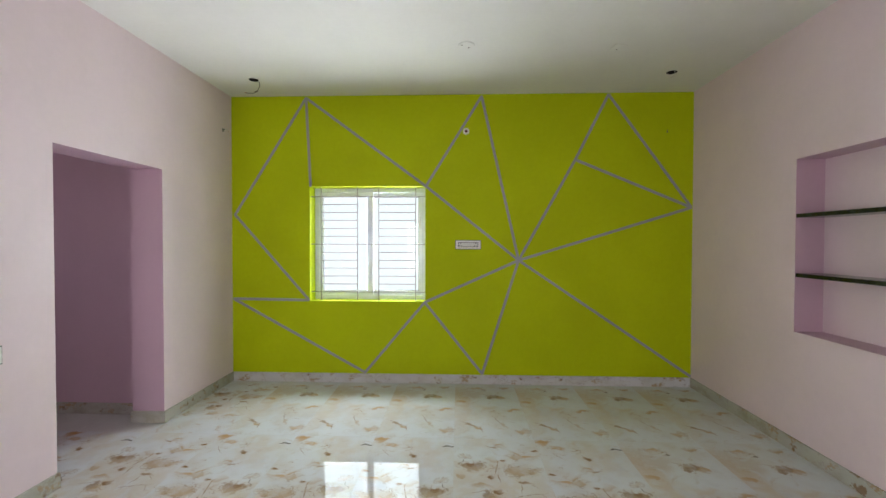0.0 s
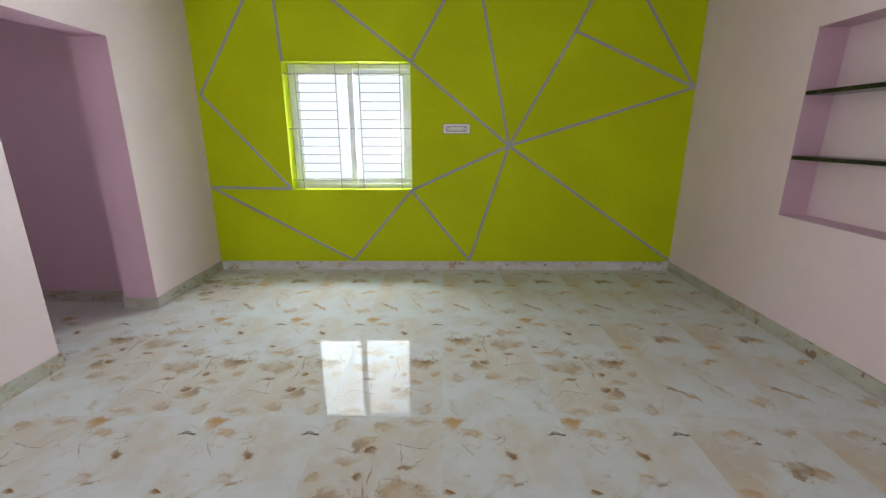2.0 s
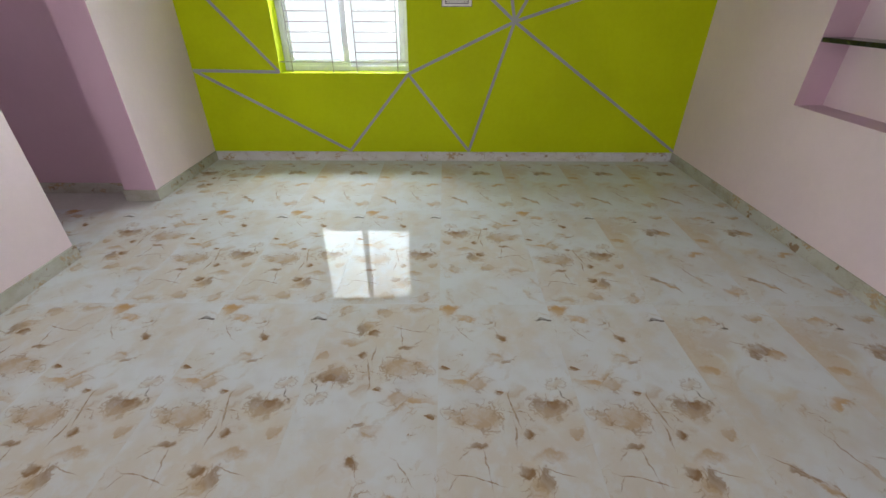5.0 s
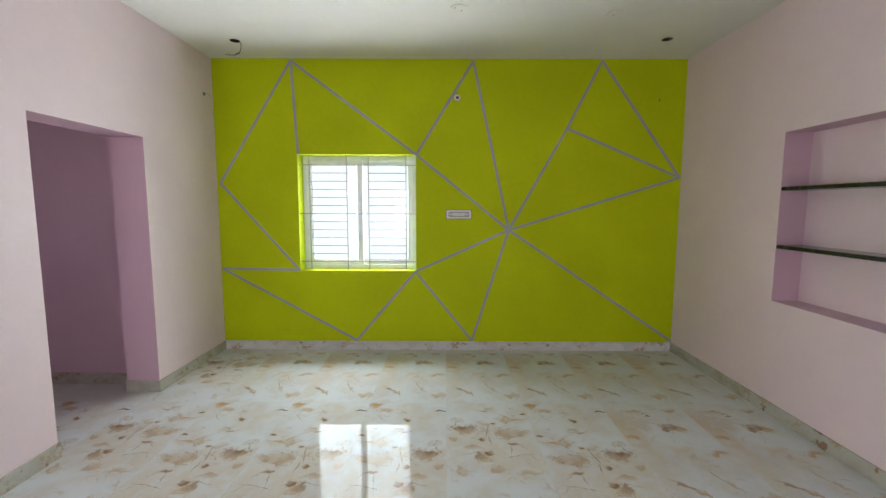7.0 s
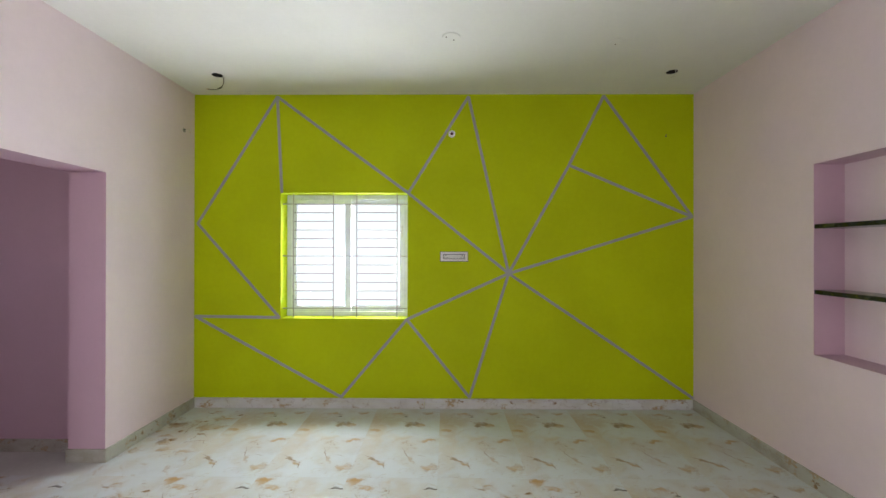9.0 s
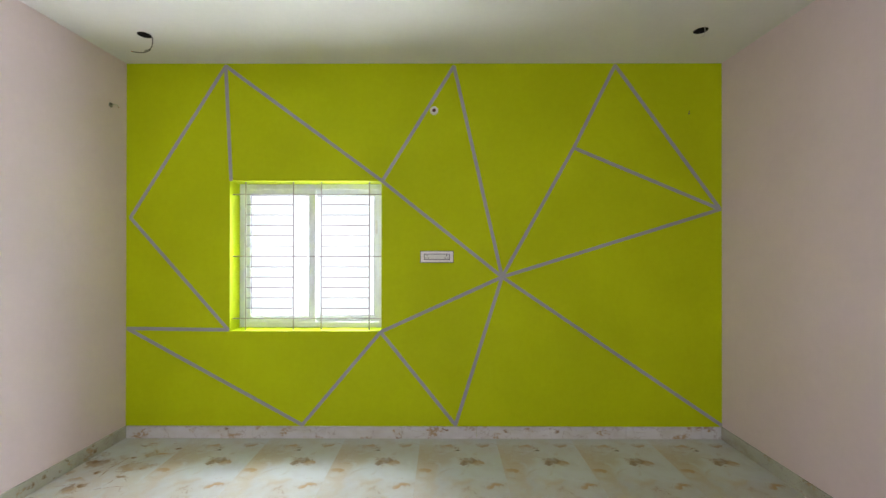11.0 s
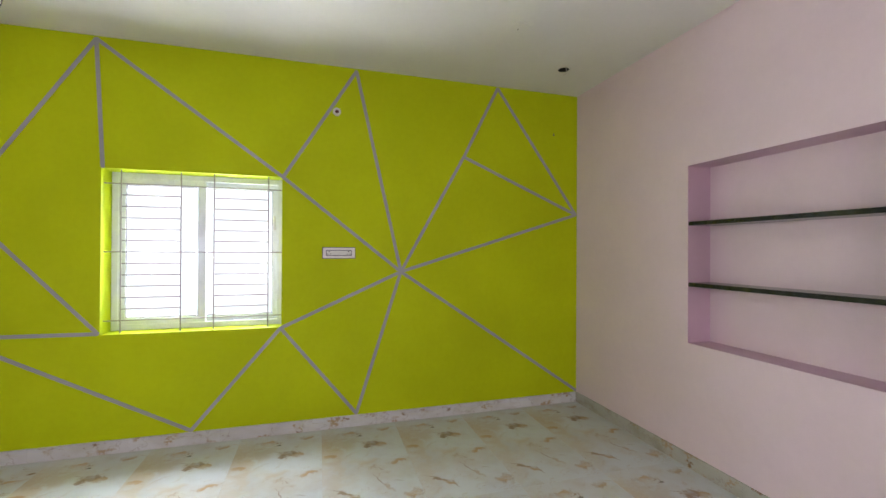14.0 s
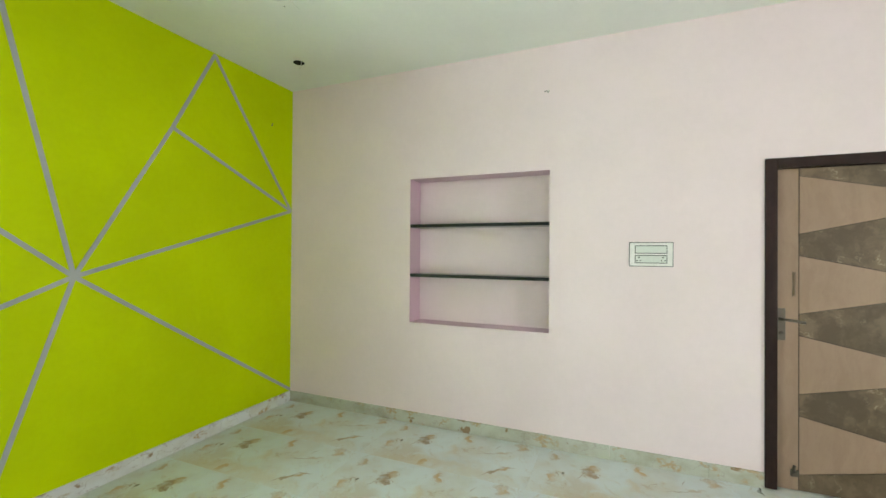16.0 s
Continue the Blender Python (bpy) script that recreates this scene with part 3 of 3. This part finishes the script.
# ---- niche shelves ----
for z in (1.690, 1.265):
    bm = new_box(X1 + 0.004, X1 + 0.205, NICHE[0] - 0.01, NICHE[1] + 0.01, z - 0.014, z + 0.014, bevel=0.003)
    tagged(finish("niche_shelf", bm, GRANITE), "polished black granite shelf slab let into the niche", "shelf", "niche shelves")

# ---- door in the east wall ----
dy0, dy1, dz = DOOR
door = thing("door_1", "closed wooden door with dark marbled wedge inlays", "door", kind="structure")
FW = 0.065
fx0, fx1 = X1 - 0.014, X1 + 0.075
frame_part = bmesh.new()
box(frame_part, fx0, fx1, dy1 - FW, dy1, 0.002, dz, 0.005)
box(frame_part, fx0, fx1, dy0, dy0 + FW, 0.002, dz, 0.005)
box(frame_part, fx0 + 0.001, fx1, dy0 + FW - 0.004, dy1 - FW + 0.004, dz - FW, dz - 0.001, 0.005)
part("door_frame", frame_part, FRAME_WOOD, door, "dark brown painted door frame")
lx = X1 + 0.028                  # face of the leaf
ly0, ly1, lz0, lz1 = dy0 + FW + 0.003, dy1 - FW - 0.003, 0.008, dz - FW - 0.003
leaf = part("leaf", new_box(lx, lx + 0.036, ly0, ly1, lz0, lz1), GROOVE, door)
sy = 0.388                       # inner edge of the lock stile
oy = ly0 + (ly1 - sy)
part("stile", new_box(lx - 0.005, lx + 0.004, sy + 0.003, ly1, lz0, lz1, bevel=0.0015), LIGHT_WOOD, leaf, "pale wooden lock stile")
part("stile", new_box(lx - 0.005, lx + 0.004, ly0, oy - 0.003, lz0, lz1, bevel=0.0015), LIGHT_WOOD, leaf, "pale wooden hinge stile")


def wedge(name, za0, za1, zb0, zb1, material, label):
    """A panel between the stiles: heights za at the lock side, zb at the hinge side."""
    g = 0.0022
    bm = bmesh.new()
    f = bm.faces.new([bm.verts.new(p) for p in ((lx + 0.004, sy - g, za0 + g), (lx + 0.004, sy - g, za1 - g), (lx + 0.004, oy + g, zb1 - g), (lx + 0.004, oy + g, zb0 + g))])
    out = bmesh.ops.extrude_face_region(bm, geom=[f])
    vs = [v for v in out["geom"] if isinstance(v, bmesh.types.BMVert)]
    for v in vs:
        v.co.x = lx - 0.003
    part(name, bm, material, leaf, label)


step, rise = 0.4965, 0.2225 * (sy - oy)
for i in range(5):
    mid = 0.0375 + step * i
    a0, a1 = max(mid - 0.067, lz0), min(mid + 0.067, lz1)
    b0, b1 = max(mid - 0.067 - rise, lz0), min(mid + 0.067 + rise, lz1)
    if i:
        wedge("light_panel", last[0], a0, last[1], b0, LIGHT_WOOD, "pale wood-grain wedge")
    wedge("dark_panel", a0, a1, b0, b1, DARK_LAM, "dark brown marbled wedge")
    last = (a1, b1)

hy = 0.480
plate = part("handle_plate", new_box(lx - 0.011, lx - 0.004, hy - 0.023, hy + 0.023, 0.930, 1.130, bevel=0.004), STEEL, door, "dark tarnished steel handle plate")
bm = rod(bmesh.new(), (lx - 0.011, hy, 1.062), (lx - 0.048, hy, 1.062), 0.010, 14)
part("handle_neck", bm, STEEL, plate, smooth=True)
bm = tube(bmesh.new(), [(lx - 0.046, hy + 0.008, 1.062), (lx - 0.048, hy - 0.02, 1.063), (lx - 0.047, hy - 0.06, 1.058), (lx - 0.045, hy - 0.095, 1.052), (lx - 0.040, hy - 0.112, 1.050)], 0.0085, 10)
part("lever", bm, STEEL, plate, "steel lever handle", True)
bm = rod(bmesh.new(), (lx - 0.0145, hy, 0.975), (lx - 0.010, hy, 0.975), 0.011, 16)
part("key_cylinder", bm, STEEL, plate, smooth=True)
bolt = part("tower_bolt", new_box(lx - 0.010, lx - 0.004, 0.405, 0.423, 1.205, 1.360, bevel=0.002), BRONZE, door, "slim dull bronze tower bolt")
part("bolt_rod", rod(bmesh.new(), (lx - 0.013, 0.414, 1.215), (lx - 0.013, 0.414, 1.350), 0.005), BRONZE, bolt, smooth=True)
stop = part("door_stopper", new_box(lx - 0.016, lx - 0.004, 0.388, 0.432, 0.092, 0.135, bevel=0.004), STEEL, door, "small steel door stopper")
part("stopper_arm", rod(bmesh.new(), (lx - 0.014, 0.418, 0.120), (lx - 0.030, 0.418, 0.165), 0.008), STEEL, stop, smooth=True)


# ---- switch plates ----
def socket(root, cx, z0, y, r=0.0042):
    for dx, dz_ in ((0, 0.014), (-0.011, -0.008), (0.011, -0.008)):
        part("socket_hole", rod(bmesh.new(), (cx + dx, y, z0 + dz_), (cx + dx, y - 0.0016, z0 + dz_), r + (0.0012 if dz_ > 0 else 0), 12), HOLE, root)


def switch_plate(label, w, h, rows, m, ends):
    """A modular plate that faces local -y, centred on its own origin."""
    root = thing("switch_plate", label, "switch", m)
    part("cover", new_box(-w / 2, w / 2, -0.011, 0.0, -h / 2, h / 2, bevel=0.004), PLASTIC, root)
    part("back_box_rim", new_box(-w / 2 - 0.0048, w / 2 + 0.0048, -0.005, 0.0, -h / 2 - 0.0048, h / 2 + 0.0048), LINE, root, "grey shadow gasket")
    rh = (h - 0.030) / rows - 0.008
    for i in range(rows):
        zc = (i - (rows - 1) / 2) * (rh + 0.010)
        iw = w * 0.80 if rows == 1 else w * 0.76
        row = part("module_frame", new_box(-iw / 2, iw / 2, -0.0125, -0.010, zc - rh / 2, zc + rh / 2, bevel=0.001), LINE, root, "dark grey outline")
        part("module", new_box(-iw / 2 + 0.0055, iw / 2 - 0.0055, -0.0145, -0.010, zc - rh / 2 + 0.0055, zc + rh / 2 - 0.0055, bevel=0.001), PLASTIC_IN, row)
        lo, hi = -iw / 2 + 0.026, iw / 2 - 0.026
        if (i, 0) in ends:
            socket(row, lo, zc - 0.002, -0.014)
        if (i, 1) in ends:
            socket(row, hi, zc - 0.002, -0.014)
        n = 3
        for j in range(n):
            a = lo + 0.03 + (hi - lo - 0.06) * j / n
            b = lo + 0.03 + (hi - lo - 0.06) * (j + 1) / n
            part("rocker", new_box(a + 0.001, b - 0.001, -0.0165, -0.013, zc - rh / 2 + 0.008, zc + rh / 2 - 0.008, bevel=0.001), PLASTIC_IN, row)
    return root


switch_plate("white modular switch plate on the green wall", 0.262, 0.088, 1, pose(0.131, Y1, 1.469), {(0, 0), (0, 1)})
switch_plate("white two-row switch plate with grey outlines", 0.266, 0.160, 2, pose(X1, 1.215, 1.461, 0, 0, -90), {(0, 0), (0, 1)})
switch_plate("white modular switch plate on the pink wall", 0.262, 0.088, 1, pose(X0, 1.990, 0.895, 0, 0, 90), {(0, 0), (0, 1)})


# ---- fittings on walls and ceiling ----
def annulus(r0, r1, depth, seg=24):
    """A ring whose axis is local y, from y 0 to -depth."""
    bm = bmesh.new()
    loops = []
    for i in range(seg):
        c, s = math.cos(2 * math.pi * i / seg), math.sin(2 * math.pi * i / seg)
        loops.append([bm.verts.new(p) for p in ((r1 * c, 0, r1 * s), (r1 * c, -depth * 0.8, r1 * s), (r1 * 0.92 * c, -depth, r1 * 0.92 * s), (r0 * c, -depth, r0 * s), (r0 * c, 0, r0 * s))])
    for i in range(seg):
        a, b = loops[i], loops[(i + 1) % seg]
        for j in range(4):
            bm.faces.new((a[j], a[j + 1], b[j + 1], b[j]))
    return bm


conduit = thing("conduit_outlet", "white plastic conduit end with a maroon plug", "outlet", pose(0.107, Y1, 2.655))
part("collar", annulus(0.016, 0.033, 0.022), PLASTIC, conduit, smooth=True)
part("plug", rod(bmesh.new(), (0, 0, 0), (0, -0.010, 0), 0.0165, 18), MAROON, conduit, "dark maroon plug")


def wall_stub(label, m, bend, hole):
    root = thing("wire_stub", label, "wire", m)
    bm = bmesh.new()
    bmesh.ops.create_cone(bm, cap_ends=True, segments=14, radius1=hole, radius2=hole * 0.7, depth=0.006, matrix=pose(0, -0.003, 0, 90))
    part("wall_hole", bm, CEMENT, root, "rough cement plug")
    part("wire", tube(bmesh.new(), [(-0.004, 0, 0), (-0.008, -0.02, 0.004), (-0.024 * bend, -0.03, 0.002), (-0.050 * bend, -0.034, -0.010)], 0.0035), WIRE_BLACK, root, "short black wire", True)
    part("wire", tube(bmesh.new(), [(0.004, 0, 0), (0.006, -0.022, 0.006), (0.018 * bend, -0.034, 0.008), (0.032 * bend, -0.036, -0.004)], 0.0035), WIRE_WHITE, root, "short pale wire", True)
    part("wire_tip", tube(bmesh.new(), [(0.032 * bend, -0.036, -0.004), (0.038 * bend, -0.036, -0.008)], 0.003), WIRE_RED, root, "bare copper tip", True)
    return root


wall_stub("short cut wires sticking out of the pink wall", pose(X0, 4.235, 2.648, 0, 0, 90), 1, 0.020)
wall_stub("short cut wires with copper tips on the pink wall", pose(X1, 1.918, 2.690, 0, 0, -90) @ Matrix.Diagonal((0.65, 0.65, 0.65, 1)), 0.7, 0.014)
spot = thing("wall_plug", "tiny dark screw plug in the green wall", "plug", pose(2.175, Y1, 2.634))
part("plug_body", rod(bmesh.new(), (0, 0, 0), (0, -0.004, 0), 0.007, 10), LINE, spot)
part("screw", rod(bmesh.new(), (0.001, 0, 0.010), (0.003, -0.006, 0.022), 0.003, 8), LINE, spot)

# wires that hang out of the lamp cut-outs
hang = thing("hanging_wires", "thin dark wires dangling from the ceiling cut-out", "wire", group="lamp wires")
cx, cy = CUTS[0]
curl = [(cx + 0.030, cy + 0.02, H + 0.06), (cx + 0.040, cy + 0.02, H - 0.02), (cx + 0.042, cy + 0.015, H - 0.07), (cx + 0.030, cy + 0.01, H - 0.105), (cx - 0.005, cy + 0.0, H - 0.125), (cx - 0.045, cy - 0.01, H - 0.128), (cx - 0.070, cy - 0.015, H - 0.126)]
part("wire", tube(bmesh.new(), curl[:3], 0.0028), WIRE_WHITE, hang, "pale sheath", True)
part("wire", tube(bmesh.new(), curl[2:], 0.0028), WIRE_BLACK, hang, "black core", True)
part("wire", tube(bmesh.new(), [(x + 0.008, y - 0.006, z + 0.008) for x, y, z in curl[1:5]], 0.0025), WIRE_BLACK, hang, "black core", True)
part("wire_tip", tube(bmesh.new(), [curl[-1], (cx - 0.082, cy - 0.018, H - 0.124)], 0.0030), WIRE_RED, hang, "bare copper tip", True)
short = thing("hanging_wires", "short pale wire end below the ceiling cut-out", "wire", group="lamp wires")
cx, cy = CUTS[1]
part("wire", tube(bmesh.new(), [(cx + 0.025, cy, H + 0.06), (cx + 0.030, cy, H - 0.01), (cx + 0.012, cy - 0.01, H - 0.04), (cx - 0.014, cy - 0.015, H - 0.055)], 0.0025), WIRE_WHITE, short, smooth=True)

# painted-over covers on the ceiling
rose = thing("ceiling_cover", "round white painted-over cover plate on the ceiling", "cover plate", pose(0.088, 3.306, H))
bm = bmesh.new()
bmesh.ops.create_cone(bm, cap_ends=True, segments=40, radius1=0.062, radius2=0.066, depth=0.006, matrix=pose(0, 0, -0.003))
part("disc", bm, WHITE, rose)
for x, y in ((-0.035, -0.012), (0.018, 0.030)):
    part("screw", rod(bmesh.new(), (x, y, -0.005), (x, y, -0.0085), 0.006, 10), CEMENT, rose)
box_cover = thing("ceiling_cover", "square white painted-over cover plate on the ceiling", "cover plate", pose(1.290, 3.385, H, 0, 0, 12))
part("plate", new_box(-0.055, 0.055, -0.055, 0.055, -0.006, 0.0, bevel=0.002), WHITE, box_cover)
part("screw", rod(bmesh.new(), (0.0, 0.02, -0.005), (0.0, 0.02, -0.0085), 0.005, 10), CEMENT, box_cover)

# ---- skirting: marble strips in 0.6 m lengths ----
skirting = thing("baseboard", "marble skirting tiles along the foot of the walls", "skirting", kind="structure")
ST = 0.012


def run(a, b, fixed, axis, side, start=0.0, material=MARBLE_SIDE):
    """Strips from a to b along an axis, standing proud of the plane at fixed towards side."""
    p = a
    first = start or 0.605
    while p < b - 0.01:
        q = min(p + first, b)
        first = 0.605
        f0, f1 = sorted((fixed - 0.004 * side, fixed + ST * side))
        c = (p + 0.0006, q - 0.0006)
        bm = new_box(*c, f0, f1, -0.004, SKIRT, bevel=0.0015, seg=1) if axis == "x" else new_box(f0, f1, *c, -0.004, SKIRT, bevel=0.0015, seg=1)
        part("skirting_tile", bm, material, skirting)
        p = q


run(X0 + ST, X1 - ST, Y1, "x", -1, 0.42, MARBLE)
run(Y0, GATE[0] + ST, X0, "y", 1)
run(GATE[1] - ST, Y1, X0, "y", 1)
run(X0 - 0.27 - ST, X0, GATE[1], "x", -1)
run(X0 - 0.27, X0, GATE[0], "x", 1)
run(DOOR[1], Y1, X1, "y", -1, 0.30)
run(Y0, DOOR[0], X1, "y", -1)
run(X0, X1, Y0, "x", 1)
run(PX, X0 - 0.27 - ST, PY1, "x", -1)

# ---- floor: polished tiles on a bed ----
floor = finish("floor", new_box(PX - 0.2, X1 + 0.36, Y0 - 0.23, Y1 + 0.23, -0.12, -0.0015), GROUT)
tagged(floor, "polished marble-look floor tiles with tan blotches", "floor", kind="structure")
TW, TL = 0.605, 1.214


def tile_mesh(material):
    bm = new_box(-TW / 2 + 0.0002, TW / 2 - 0.0002, -TL / 2 + 0.0002, TL / 2 - 0.0002, -0.009, 0.0)
    bmesh.ops.bevel(bm, geom=[e for e in bm.edges if all(v.co.z > -0.001 for v in e.verts)], offset=0.0003, segments=1, affect="EDGES")
    bmesh.ops.recalc_face_normals(bm, faces=bm.faces)
    me = bpy.data.meshes.new("tile")
    bm.to_mesh(me)
    bm.free()
    me.materials.append(material)
    return me


FACES = (tile_mesh(TILE_A), tile_mesh(TILE_B), tile_mesh(TILE_C))
TURNED = {(-1, 0), (-4, 0), (1, -1)}
SECOND = {(0, 1), (-4, 1), (-4, 2)}
THIRD = {(2, 0), (2, 1), (3, 0), (3, 1), (-3, 2), (-2, 2), (-1, 2), (0, 2), (1, 2), (2, 2), (3, 2)}
for r in range(-4, 3):
    for c in range(-8, 4):
        if c < -4 and r not in (0, 1):
            continue
        tile = new("tile", FACES[1 if (c, r) in SECOND else 2 if (c, r) in THIRD else 0])
        tile.parent = floor
        tile.matrix_basis = pose(TW * (c + 0.5), 0.735 + TL * (r + 0.5), 0, 0, 0, 180 if (c, r) in TURNED else 0)
